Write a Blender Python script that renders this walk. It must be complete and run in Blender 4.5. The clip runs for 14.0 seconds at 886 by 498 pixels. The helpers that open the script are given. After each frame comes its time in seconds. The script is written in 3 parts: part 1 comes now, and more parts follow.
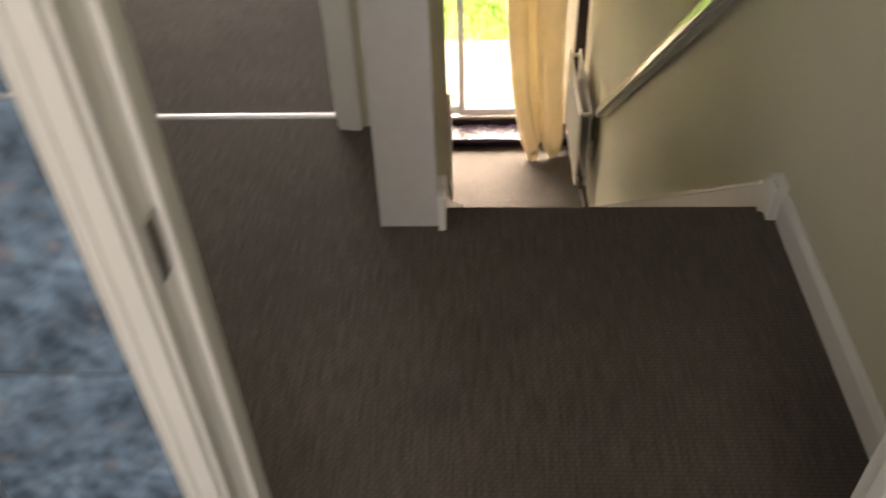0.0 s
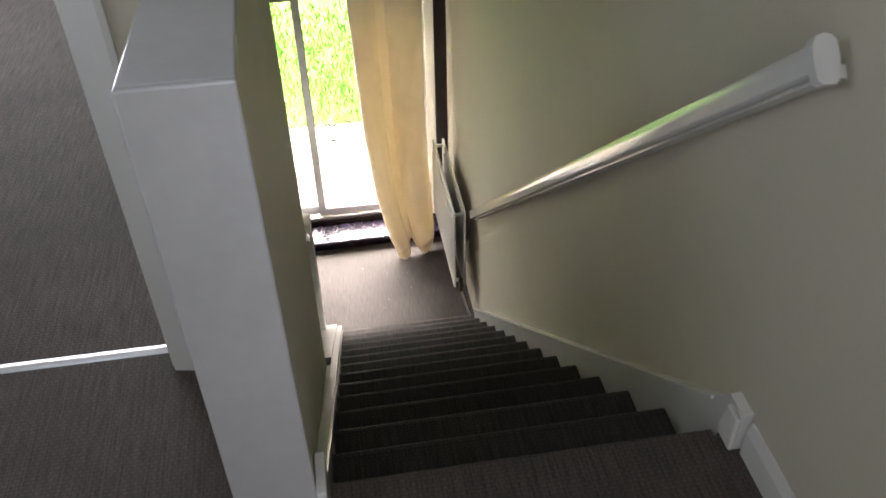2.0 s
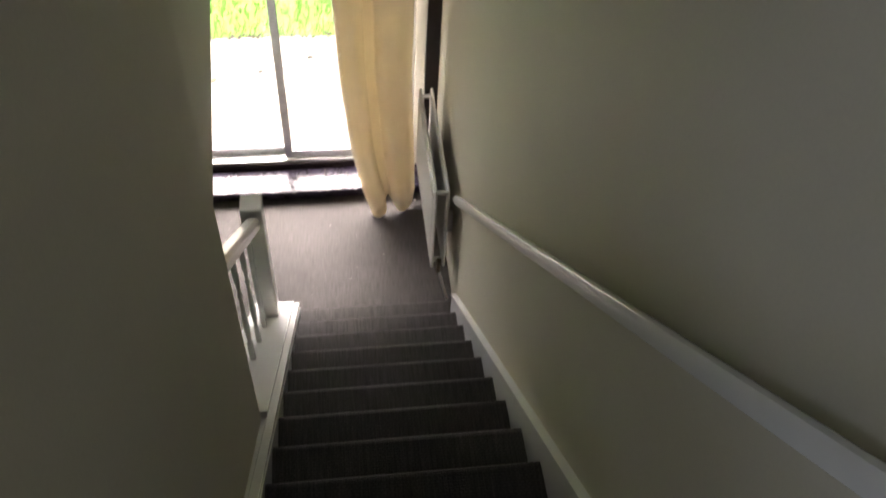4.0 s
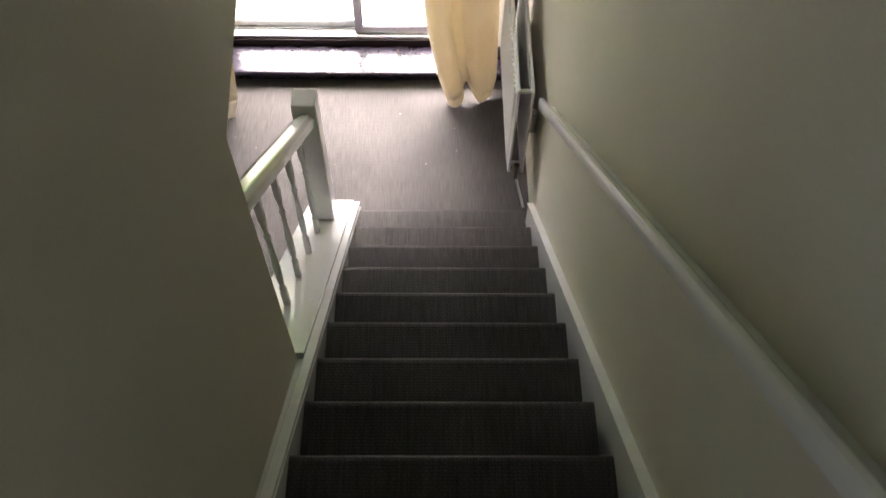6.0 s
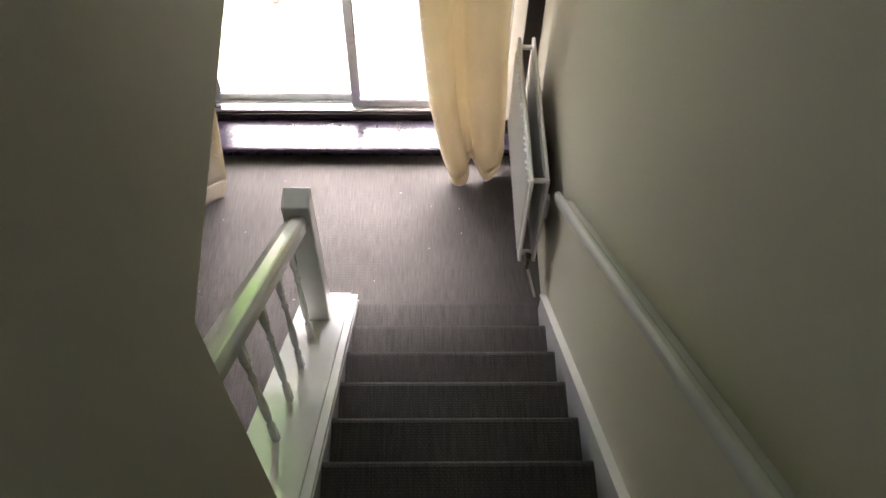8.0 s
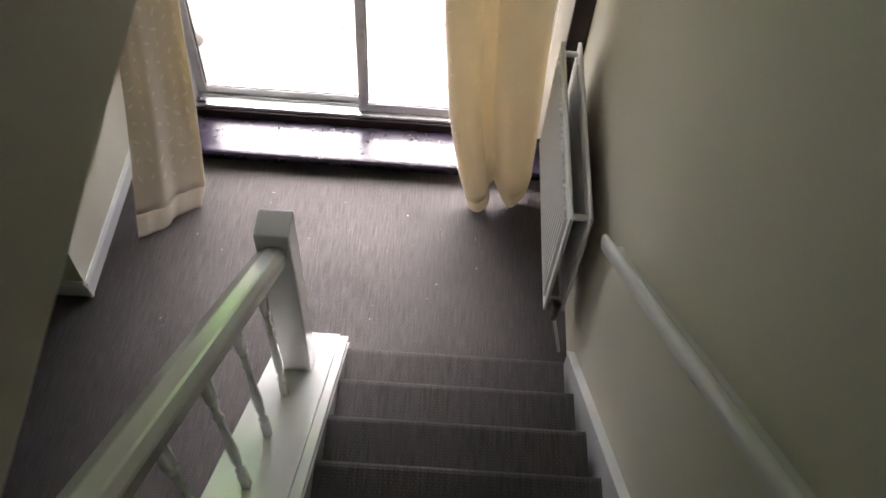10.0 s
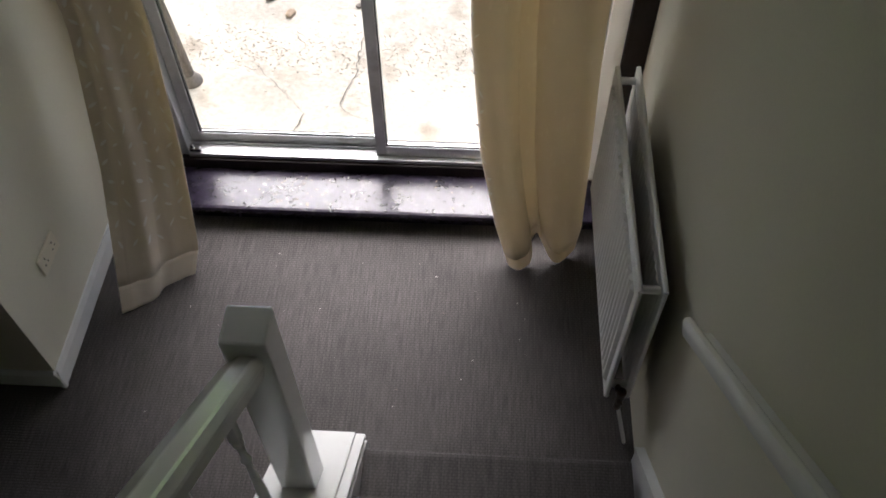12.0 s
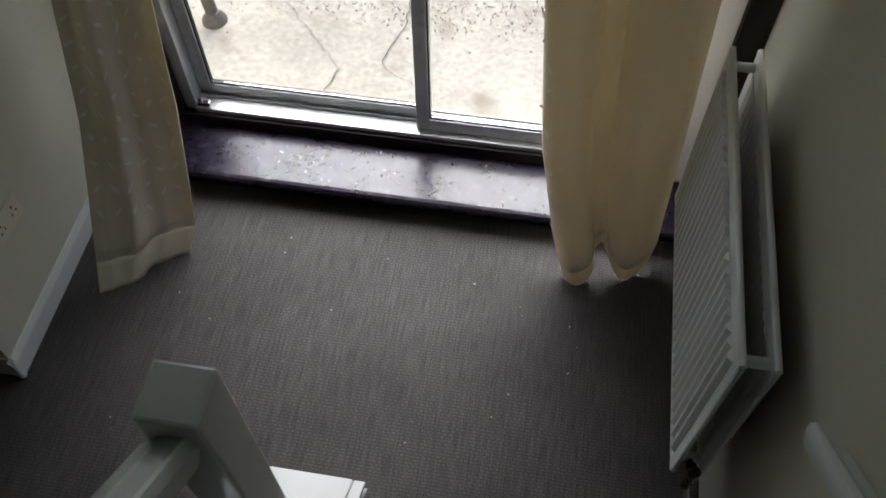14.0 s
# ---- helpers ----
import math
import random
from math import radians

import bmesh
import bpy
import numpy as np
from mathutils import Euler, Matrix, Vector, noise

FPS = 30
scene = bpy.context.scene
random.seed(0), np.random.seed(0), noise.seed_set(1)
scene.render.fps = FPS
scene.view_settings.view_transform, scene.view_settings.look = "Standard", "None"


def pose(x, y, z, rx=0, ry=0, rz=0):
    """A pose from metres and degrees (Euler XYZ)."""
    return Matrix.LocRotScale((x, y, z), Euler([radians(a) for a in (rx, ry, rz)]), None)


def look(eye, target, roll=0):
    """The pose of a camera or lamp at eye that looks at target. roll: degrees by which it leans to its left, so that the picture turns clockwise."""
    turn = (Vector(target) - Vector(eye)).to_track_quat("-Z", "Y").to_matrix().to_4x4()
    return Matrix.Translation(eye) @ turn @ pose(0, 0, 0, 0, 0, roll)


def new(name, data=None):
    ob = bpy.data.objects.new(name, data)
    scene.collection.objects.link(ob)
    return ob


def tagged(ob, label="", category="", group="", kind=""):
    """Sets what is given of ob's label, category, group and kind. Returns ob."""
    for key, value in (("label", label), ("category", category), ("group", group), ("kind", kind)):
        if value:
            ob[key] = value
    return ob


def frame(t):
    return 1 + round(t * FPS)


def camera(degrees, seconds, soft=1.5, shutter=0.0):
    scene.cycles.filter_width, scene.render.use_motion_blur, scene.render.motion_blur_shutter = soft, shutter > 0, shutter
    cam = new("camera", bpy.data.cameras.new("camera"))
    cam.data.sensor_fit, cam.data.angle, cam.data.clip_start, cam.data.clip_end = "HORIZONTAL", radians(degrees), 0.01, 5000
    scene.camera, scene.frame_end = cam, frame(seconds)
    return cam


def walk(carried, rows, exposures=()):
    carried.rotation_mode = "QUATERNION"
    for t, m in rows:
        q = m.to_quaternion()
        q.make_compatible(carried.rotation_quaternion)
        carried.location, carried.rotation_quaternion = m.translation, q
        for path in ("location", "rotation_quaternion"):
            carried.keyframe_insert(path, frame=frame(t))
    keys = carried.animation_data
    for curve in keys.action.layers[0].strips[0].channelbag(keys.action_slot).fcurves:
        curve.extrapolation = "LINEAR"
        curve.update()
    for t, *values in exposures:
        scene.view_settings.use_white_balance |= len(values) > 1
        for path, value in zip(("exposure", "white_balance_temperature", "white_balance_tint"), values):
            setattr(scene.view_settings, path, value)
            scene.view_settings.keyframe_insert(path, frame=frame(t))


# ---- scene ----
# ---- camera ----
def at(x, y, z, yaw, pitch, roll):
    """Eye, heading, tilt and lean of the carried camera."""
    return pose(x, y, z, 0, 0, yaw) @ pose(0, 0, 0, 90 + pitch) @ pose(0, 0, 0, 0, 0, roll)


cam = camera(55.07, 14.0, soft=1.6, shutter=0.5)
walk(cam, [
    (0.0, at(-0.834, -4.914, 4.224, 3.55, -41.91, -2.41)),
    (0.5, at(-0.780, -4.741, 4.246, -4.35, -40.38, -2.45)),
    (1.0, at(-0.864, -4.602, 4.270, -10.82, -35.95, -1.27)),
    (1.5, at(-0.895, -4.387, 4.270, -10.18, -37.25, -1.92)),
    (2.0, at(-0.833, -4.137, 4.254, -8.13, -39.64, -1.43)),
    (2.5, at(-0.862, -3.955, 4.273, -12.67, -40.27, -0.48)),
    (3.0, at(-0.858, -3.619, 4.275, -20.22, -41.49, 1.36)),
    (3.5, at(-0.709, -3.268, 4.269, -15.42, -42.83, 0.92)),
    (4.0, at(-0.636, -3.088, 4.242, -9.69, -48.88, 4.16)),
    (6.5, at(-0.547, -2.453, 3.945, -0.96, -58.61, 1.03)),
    (7.0, at(-0.548, -2.337, 3.935, -1.79, -57.07, 0.50)),
    (9.5, at(-0.672, -1.767, 3.441, -1.33, -55.81, 4.22)),
    (10.0, at(-0.626, -1.625, 3.304, -1.46, -55.51, 5.05)),
    (10.5, at(-0.583, -1.499, 3.248, -2.71, -54.44, 4.36)),
    (11.0, at(-0.630, -1.362, 3.095, -2.45, -53.47, 1.00)),
    (11.5, at(-0.660, -1.263, 3.040, -1.19, -53.75, 1.45)),
    (12.0, at(-0.596, -1.122, 2.877, 3.60, -53.95, -0.73)),
    (12.5, at(-0.574, -1.032, 2.832, 2.60, -53.97, -0.25)),
    (13.0, at(-0.601, -0.903, 2.669, 1.91, -56.64, 0.28)),
    (13.5, at(-0.612, -0.765, 2.584, 7.75, -55.63, -1.69)),
    (14.0, at(-0.600, -0.632, 2.474, 9.86, -57.06, -0.67)),
], exposures=[(0.0, 2.9, 9000, 22), (0.5, 3.4, 8000, 23), (1.0, 2.9, 7100, 20), (3.0, 3.05, 6800, 20), (4.0, 2.6, 6700, 21), (6.5, 3.1, 6500, 21), (9.5, 2.4, 6300, 22), (10.0, 2.3, 6250, 22), (11.0, 1.5, 6150, 21), (12.5, 1.15, 6050, 18), (13.5, 1.05, 6000, 17), (14.0, 0.8, 5850, 14)])

# ---- light ----
SUN_EL, SUN_AZ = 56.0, -8.0
world = bpy.data.worlds.new("overcast_sky")
scene.world = world
world.use_nodes = True
wn = world.node_tree
sky = wn.nodes.new("ShaderNodeTexSky")
sky.sky_type = "NISHITA"
sky.sun_disc = False
sky.sun_elevation, sky.sun_rotation = radians(SUN_EL), radians(SUN_AZ)
sky.dust_density, sky.air_density = 3.0, 1.0
wn.links.new(sky.outputs[0], wn.nodes["Background"].inputs[0])
wn.nodes["Background"].inputs[1].default_value = 0.15

sun = bpy.data.lights.new("sun", "SUN")
sun.energy, sun.angle, sun.color = 2.6, radians(40), (1.0, 0.95, 0.87)
sun_ob = new("sun", sun)
sx, sy = math.sin(radians(SUN_AZ)), math.cos(radians(SUN_AZ))
sun_ob.matrix_world = look((0, 0, 0), (-sx * math.cos(radians(SUN_EL)), -sy * math.cos(radians(SUN_EL)), -math.sin(radians(SUN_EL))))


def daylight_lamp(name, eye, target, w, h, watts, tint=(0.78, 0.87, 1.0)):
    """Area lamp standing in for upper-room daylight; no window opening is built."""
    lamp = bpy.data.lights.new(name, "AREA")
    lamp.shape, lamp.size, lamp.size_y, lamp.energy, lamp.color = "RECTANGLE", w, h, watts, tint
    new(name, lamp).matrix_world = look(eye, target)


daylight_lamp("skylight_bathroom", (-1.0, -6.55, 4.3), (-1.0, 0, 4.1), 1.2, 1.0, 4.0)
# added fill that brightens the stairwell's east wall; no landing window is known
daylight_lamp("fill_landing_west", (-2.24, -3.45, 4.35), (0, -3.3, 3.7), 0.9, 1.0, 1.7, (0.68, 0.81, 1.0))
daylight_lamp("skylight_bedroom", (-2.7, 1.26, 4.15), (-2.7, -3, 3.5), 1.6, 1.2, 16)


# ---- materials ----
def material(name, base, rough=0.6, metal=0.0, vary=0.08, scale=6.0, fine=80.0, bump=0.15, dist=0.002, dirt=None, dirt_amount=0.0):
    """Principled surface with stains at one scale and grain with relief at another."""
    m = bpy.data.materials.new(name)
    m.use_nodes = True
    nt = m.node_tree
    n, ln = nt.nodes, nt.links
    p = n["Principled BSDF"]
    tc = n.new("ShaderNodeTexCoord")
    big, small = n.new("ShaderNodeTexNoise"), n.new("ShaderNodeTexNoise")
    big.inputs["Scale"].default_value, big.inputs["Detail"].default_value = scale, 6
    small.inputs["Scale"].default_value, small.inputs["Detail"].default_value = fine, 4
    for t in (big, small):
        ln.new(tc.outputs["Object"], t.inputs["Vector"])
    ramp = n.new("ShaderNodeValToRGB")
    c = Vector(base)
    ramp.color_ramp.elements[0].position, ramp.color_ramp.elements[1].position = 0.3, 0.7
    ramp.color_ramp.elements[0].color = (*(c * (1 - vary)), 1)
    ramp.color_ramp.elements[1].color = (*(c * (1 + vary)), 1)
    ln.new(big.outputs["Fac"], ramp.inputs[0])
    out = ramp.outputs[0]
    mix = n.new("ShaderNodeMixRGB")
    mix.blend_type = "MULTIPLY"
    mix.inputs[0].default_value = min(1.0, vary * 3)
    ln.new(out, mix.inputs[1])
    ln.new(small.outputs["Fac"], mix.inputs[2])
    bright = n.new("ShaderNodeMixRGB")
    bright.blend_type = "MULTIPLY"
    bright.inputs[0].default_value = 1
    g = 1 / (1 - 0.5 * min(1.0, vary * 3))
    bright.inputs[2].default_value = (g, g, g, 1)
    ln.new(mix.outputs[0], bright.inputs[1])
    out = bright.outputs[0]
    if dirt:
        spots = n.new("ShaderNodeTexNoise")
        spots.inputs["Scale"].default_value, spots.inputs["Detail"].default_value = scale * 2.3, 8
        ln.new(tc.outputs["Object"], spots.inputs["Vector"])
        r2 = n.new("ShaderNodeValToRGB")
        r2.color_ramp.elements[0].position, r2.color_ramp.elements[1].position = 0.56, 0.72
        r2.color_ramp.elements[1].color = (dirt_amount, dirt_amount, dirt_amount, 1)
        ln.new(spots.outputs["Fac"], r2.inputs[0])
        m2 = n.new("ShaderNodeMixRGB")
        ln.new(r2.outputs[0], m2.inputs[0])
        ln.new(out, m2.inputs[1])
        m2.inputs[2].default_value = (*dirt, 1)
        out = m2.outputs[0]
    ln.new(out, p.inputs["Base Color"])
    rr = n.new("ShaderNodeMapRange")
    rr.inputs["To Min"].default_value, rr.inputs["To Max"].default_value = max(0.02, rough - 0.03), min(1, rough + 0.03)
    ln.new(big.outputs["Fac"], rr.inputs["Value"])
    ln.new(rr.outputs[0], p.inputs["Roughness"])
    p.inputs["Metallic"].default_value = metal
    b = n.new("ShaderNodeBump")
    b.inputs["Strength"].default_value, b.inputs["Distance"].default_value = bump, dist
    ln.new(small.outputs["Fac"], b.inputs["Height"])
    ln.new(b.outputs[0], p.inputs["Normal"])
    return m


def carpet_material(name, base):
    """Low loop pile woven in short rows."""
    m = material(name, base, 0.95, vary=0.16, scale=2.5, fine=260, bump=0.4, dist=0.003)
    nt = m.node_tree
    n, ln = nt.nodes, nt.links
    p = n["Principled BSDF"]
    p.inputs["Specular IOR Level"].default_value = 0.2
    p.inputs["Sheen Weight"].default_value = 0.04
    p.inputs["Sheen Roughness"].default_value = 0.6
    tc = n.new("ShaderNodeTexCoord")
    brick = n.new("ShaderNodeTexBrick")
    brick.inputs["Scale"].default_value = 1.0
    brick.inputs["Brick Width"].default_value, brick.inputs["Row Height"].default_value = 0.017, 0.0105
    brick.inputs["Mortar Size"].default_value, brick.inputs["Mortar Smooth"].default_value = 0.0032, 1.0
    brick.inputs["Color1"].default_value = (1, 1, 1, 1)
    brick.inputs["Color2"].default_value = (0.8, 0.8, 0.8, 1)
    brick.inputs["Mortar"].default_value = (0.30, 0.30, 0.30, 1)
    warp = n.new("ShaderNodeTexNoise")
    warp.inputs["Scale"].default_value = 28
    ln.new(tc.outputs["Object"], warp.inputs["Vector"])
    sc = n.new("ShaderNodeVectorMath")
    sc.operation = "SCALE"
    sc.inputs["Scale"].default_value = 0.008
    ln.new(warp.outputs["Color"], sc.inputs[0])
    add = n.new("ShaderNodeVectorMath")
    ln.new(tc.outputs["Object"], add.inputs[0])
    ln.new(sc.outputs[0], add.inputs[1])
    ln.new(add.outputs[0], brick.inputs["Vector"])
    src = p.inputs["Base Color"].links[0].from_socket
    mul = n.new("ShaderNodeMixRGB")
    mul.blend_type = "MULTIPLY"
    mul.inputs[0].default_value = 0.5
    ln.new(src, mul.inputs[1])
    ln.new(brick.outputs["Color"], mul.inputs[2])
    # lengthwise streaks where the pile has been brushed
    mp = n.new("ShaderNodeMapping")
    mp.inputs["Scale"].default_value = (150, 9, 9)
    ln.new(tc.outputs["Object"], mp.inputs["Vector"])
    streak = n.new("ShaderNodeTexNoise")
    streak.inputs["Scale"].default_value, streak.inputs["Detail"].default_value = 1.0, 5
    ln.new(mp.outputs[0], streak.inputs["Vector"])
    sr = n.new("ShaderNodeMapRange")
    sr.inputs["From Min"].default_value, sr.inputs["From Max"].default_value = 0.3, 0.7
    sr.inputs["To Min"].default_value, sr.inputs["To Max"].default_value = 0.68, 1.25
    ln.new(streak.outputs["Fac"], sr.inputs["Value"])
    mul2 = n.new("ShaderNodeMixRGB")
    mul2.blend_type = "MULTIPLY"
    mul2.inputs[0].default_value = 1.0
    ln.new(mul.outputs[0], mul2.inputs[1])
    ln.new(sr.outputs[0], mul2.inputs[2])
    ln.new(mul2.outputs[0], p.inputs["Base Color"])
    p.inputs["Roughness"].links and ln.remove(p.inputs["Roughness"].links[0])
    p.inputs["Roughness"].default_value = 0.7
    old = p.inputs["Normal"].links[0].from_node
    b = n.new("ShaderNodeBump")
    b.inputs["Strength"].default_value, b.inputs["Distance"].default_value = 0.4, 0.002
    ln.new(brick.outputs["Color"], b.inputs["Height"])
    ln.new(old.outputs[0], b.inputs["Normal"])
    ln.new(b.outputs[0], p.inputs["Normal"])
    return m


def curtain_material(name, base, leaf):
    """Thin cream satin with woven leaf sprigs that let light through."""
    m = material(name, base, 0.6, vary=0.06, scale=5, fine=400, bump=0.2, dist=0.001)
    nt = m.node_tree
    n, ln = nt.nodes, nt.links
    p = n["Principled BSDF"]
    p.inputs["Sheen Weight"].default_value = 0.2
    tc = n.new("ShaderNodeTexCoord")
    mp = n.new("ShaderNodeMapping")
    mp.inputs["Scale"].default_value = (34, 34, 11)
    mp.inputs["Rotation"].default_value = (0.3, 0.5, 0.2)
    ln.new(tc.outputs["Object"], mp.inputs["Vector"])
    v = n.new("ShaderNodeTexVoronoi")
    v.inputs["Scale"].default_value = 1.0
    ln.new(mp.outputs[0], v.inputs["Vector"])
    r = n.new("ShaderNodeValToRGB")
    r.color_ramp.elements[0].position, r.color_ramp.elements[1].position = 0.15, 0.21
    r.color_ramp.elements[0].color, r.color_ramp.elements[1].color = (1, 1, 1, 1), (0, 0, 0, 1)
    ln.new(v.outputs["Distance"], r.inputs[0])
    half = n.new("ShaderNodeMath")
    half.operation = "MULTIPLY"
    half.inputs[1].default_value = 0.15
    ln.new(r.outputs[0], half.inputs[0])
    src = p.inputs["Base Color"].links[0].from_socket
    mix = n.new("ShaderNodeMixRGB")
    ln.new(half.outputs[0], mix.inputs[0])
    ln.new(src, mix.inputs[1])
    mix.inputs[2].default_value = (*leaf, 1)
    ln.new(mix.outputs[0], p.inputs["Base Color"])
    ro = n.new("ShaderNodeMapRange")
    ro.inputs["To Min"].default_value, ro.inputs["To Max"].default_value = 0.65, 0.35
    ln.new(r.outputs[0], ro.inputs["Value"])
    ln.new(ro.outputs[0], p.inputs["Roughness"])
    tr = n.new("ShaderNodeBsdfTranslucent")
    tr.inputs["Color"].default_value = (0.92, 0.81, 0.54, 1)
    ms = n.new("ShaderNodeMixShader")
    ms.inputs[0].default_value = 0.19
    ln.new(p.outputs[0], ms.inputs[1])
    ln.new(tr.outputs[0], ms.inputs[2])
    ln.new(ms.outputs[0], n["Material Output"].inputs["Surface"])
    return m


def glass_material():
    m = bpy.data.materials.new("window_glass")
    m.use_nodes = True
    p = m.node_tree.nodes["Principled BSDF"]
    p.inputs["Base Color"].default_value = (0.97, 1, 0.98, 1)
    p.inputs["Roughness"].default_value, p.inputs["IOR"].default_value = 0.0, 1.45
    p.inputs["Transmission Weight"].default_value = 1.0
    return m


WALL = material("magnolia_emulsion", (0.635, 0.60, 0.485), 0.6, vary=0.03, scale=1.6, fine=120, bump=0.12, dist=0.002)
# even grey-white, darker than the white gloss
BOARD = material("grey_white_eggshell_paint", (0.56, 0.56, 0.555), 0.25, vary=0.04, scale=4, fine=30, bump=0.10)
CEIL = material("white_ceiling_paint", (0.75, 0.74, 0.70), 0.85, vary=0.03, scale=2, fine=150, bump=0.2)
GLOSS = material("white_gloss_paint", (0.76, 0.76, 0.73), 0.12, vary=0.015, scale=5, fine=26, bump=0.06, dist=0.002)
RADW = material("radiator_enamel", (0.78, 0.78, 0.75), 0.3, vary=0.02, scale=7, fine=60, bump=0.04)
CARPET = carpet_material("taupe_loop_carpet", (0.083, 0.075, 0.071))
CARPET_UP = carpet_material("brown_loop_carpet", (0.105, 0.089, 0.076))
DARKWOOD = material("dark_stained_hardwood", (0.018, 0.013, 0.026), 0.25, vary=0.35, scale=9, fine=60, bump=0.015, dist=0.003, dirt=(0.16, 0.15, 0.17), dirt_amount=0.25)
DARKWOOD.node_tree.nodes["Principled BSDF"].inputs["Specular IOR Level"].default_value = 0.42
BLACKWOOD = material("black_brown_frame_paint", (0.016, 0.011, 0.010), 0.4, vary=0.2, scale=8, fine=60, bump=0.2)
BLACKWOOD.node_tree.nodes["Principled BSDF"].inputs["Specular IOR Level"].default_value = 0.25
ALU = material("brushed_aluminium", (0.62, 0.63, 0.63), 0.38, metal=0.85, vary=0.07, scale=9, fine=140, bump=0.08, dirt=(0.25, 0.23, 0.2), dirt_amount=0.25)
RUBBER = material("black_rubber_gasket", (0.02, 0.02, 0.02), 0.6)
CURTAIN = curtain_material("cream_curtain_satin", (0.73, 0.655, 0.56), (0.94, 0.90, 0.84))
LEAFSAT = material("pale_satin_leaf", (0.90, 0.87, 0.80), 0.3, vary=0.03, scale=20, fine=300, bump=0.1)
GLASS = glass_material()
SOCKET = material("cream_plastic", (0.70, 0.64, 0.50), 0.35, vary=0.02)
HOLE = material("socket_hole", (0.02, 0.02, 0.02), 0.7)
BRONZE = material("tarnished_bronze", (0.10, 0.075, 0.05), 0.35, metal=0.9, vary=0.3, scale=40)
CHROME = material("worn_chrome", (0.65, 0.64, 0.62), 0.2, metal=1.0, vary=0.08, scale=30)
TILE = material("slate_blue_marbled_tile", (0.14, 0.22, 0.31), 0.22, vary=0.6, scale=14, fine=50, bump=0.1, dirt=(0.30, 0.26, 0.26), dirt_amount=0.6)
GROUT = material("pale_grout", (0.55, 0.55, 0.55), 0.9, vary=0.1)
CONCRETE = material("sunlit_patio_concrete", (0.41, 0.37, 0.30), 0.9, vary=0.2, scale=2.2, fine=45, bump=0.5, dist=0.006, dirt=(0.22, 0.185, 0.13), dirt_amount=0.7)
GRAVEL = material("pale_gravel", (0.36, 0.31, 0.25), 0.9, vary=0.3, scale=30)
CRACK = material("crack_soil", (0.10, 0.09, 0.07), 1.0, vary=0.2)
SOIL = material("dark_soil", (0.09, 0.075, 0.05), 1.0, vary=0.3, scale=8)
LAWN = material("lawn_turf", (0.17, 0.33, 0.05), 0.9, vary=0.3, scale=1.8, fine=30, bump=0.6, dist=0.02, dirt=(0.40, 0.40, 0.18), dirt_amount=0.45)
BLADE = material("grass_blade", (0.17, 0.34, 0.05), 0.7, vary=0.3, scale=2.0)
STEEL = material("weathered_steel", (0.15, 0.13, 0.11), 0.55, metal=0.4, vary=0.2, scale=14, fine=90, bump=0.2)
LEAFMAT = material("dry_leaf", (0.27, 0.20, 0.13), 0.8, vary=0.3, scale=20)
STONE = material("dark_pebble", (0.12, 0.10, 0.08), 0.8, vary=0.3, scale=20)
LINT = material("pale_lint", (0.42, 0.40, 0.36), 0.9)


# ---- mesh helpers ----
def box(bm, x0, x1, y0, y1, z0, z1, bevel=0.0, seg=2):
    r = bmesh.ops.create_cube(bm, size=1.0, matrix=Matrix.LocRotScale(((x0 + x1) / 2, (y0 + y1) / 2, (z0 + z1) / 2), None, (abs(x1 - x0), abs(y1 - y0), abs(z1 - z0))))
    if bevel:
        edges = list({e for v in r["verts"] for e in v.link_edges})
        bmesh.ops.bevel(bm, geom=edges, offset=bevel, segments=seg, profile=0.5, affect="EDGES")
    return bm


def prism(bm, outline, along, a0, a1, bevel=0.0):
    """Extrude a closed outline of pairs along the axis x, y or z from a0 to a1."""
    def put(p, a):
        return {"x": (a, p[0], p[1]), "y": (p[0], a, p[1]), "z": (p[0], p[1], a)}[along]
    lo = [bm.verts.new(put(p, a0)) for p in outline]
    hi = [bm.verts.new(put(p, a1)) for p in outline]
    k = len(outline)
    fs = [bm.faces.new(lo), bm.faces.new(hi[::-1])]
    fs += [bm.faces.new((lo[i], hi[i], hi[(i + 1) % k], lo[(i + 1) % k])) for i in range(k)]
    bmesh.ops.recalc_face_normals(bm, faces=fs)
    if bevel:
        edges = list({e for f in fs for e in f.edges})
        bmesh.ops.bevel(bm, geom=edges, offset=bevel, segments=2, profile=0.5, affect="EDGES")
    return bm


def sweep(bm, section, p0, p1):
    """A bar with a constant section (pairs: sideways x, upright) from p0 to p1 in the plane x = const."""
    p0, p1 = Vector(p0), Vector(p1)
    d = (p1 - p0).normalized()
    side = Vector((1, 0, 0))
    up = side.cross(d)
    if up.z < 0:
        up = -up
    rings = [[bm.verts.new(p + side * s + up * u) for s, u in section] for p in (p0, p1)]
    k = len(section)
    fs = [bm.faces.new(rings[0]), bm.faces.new(rings[1][::-1])]
    fs += [bm.faces.new((rings[0][i], rings[1][i], rings[1][(i + 1) % k], rings[0][(i + 1) % k])) for i in range(k)]
    bmesh.ops.recalc_face_normals(bm, faces=fs)
    return bm


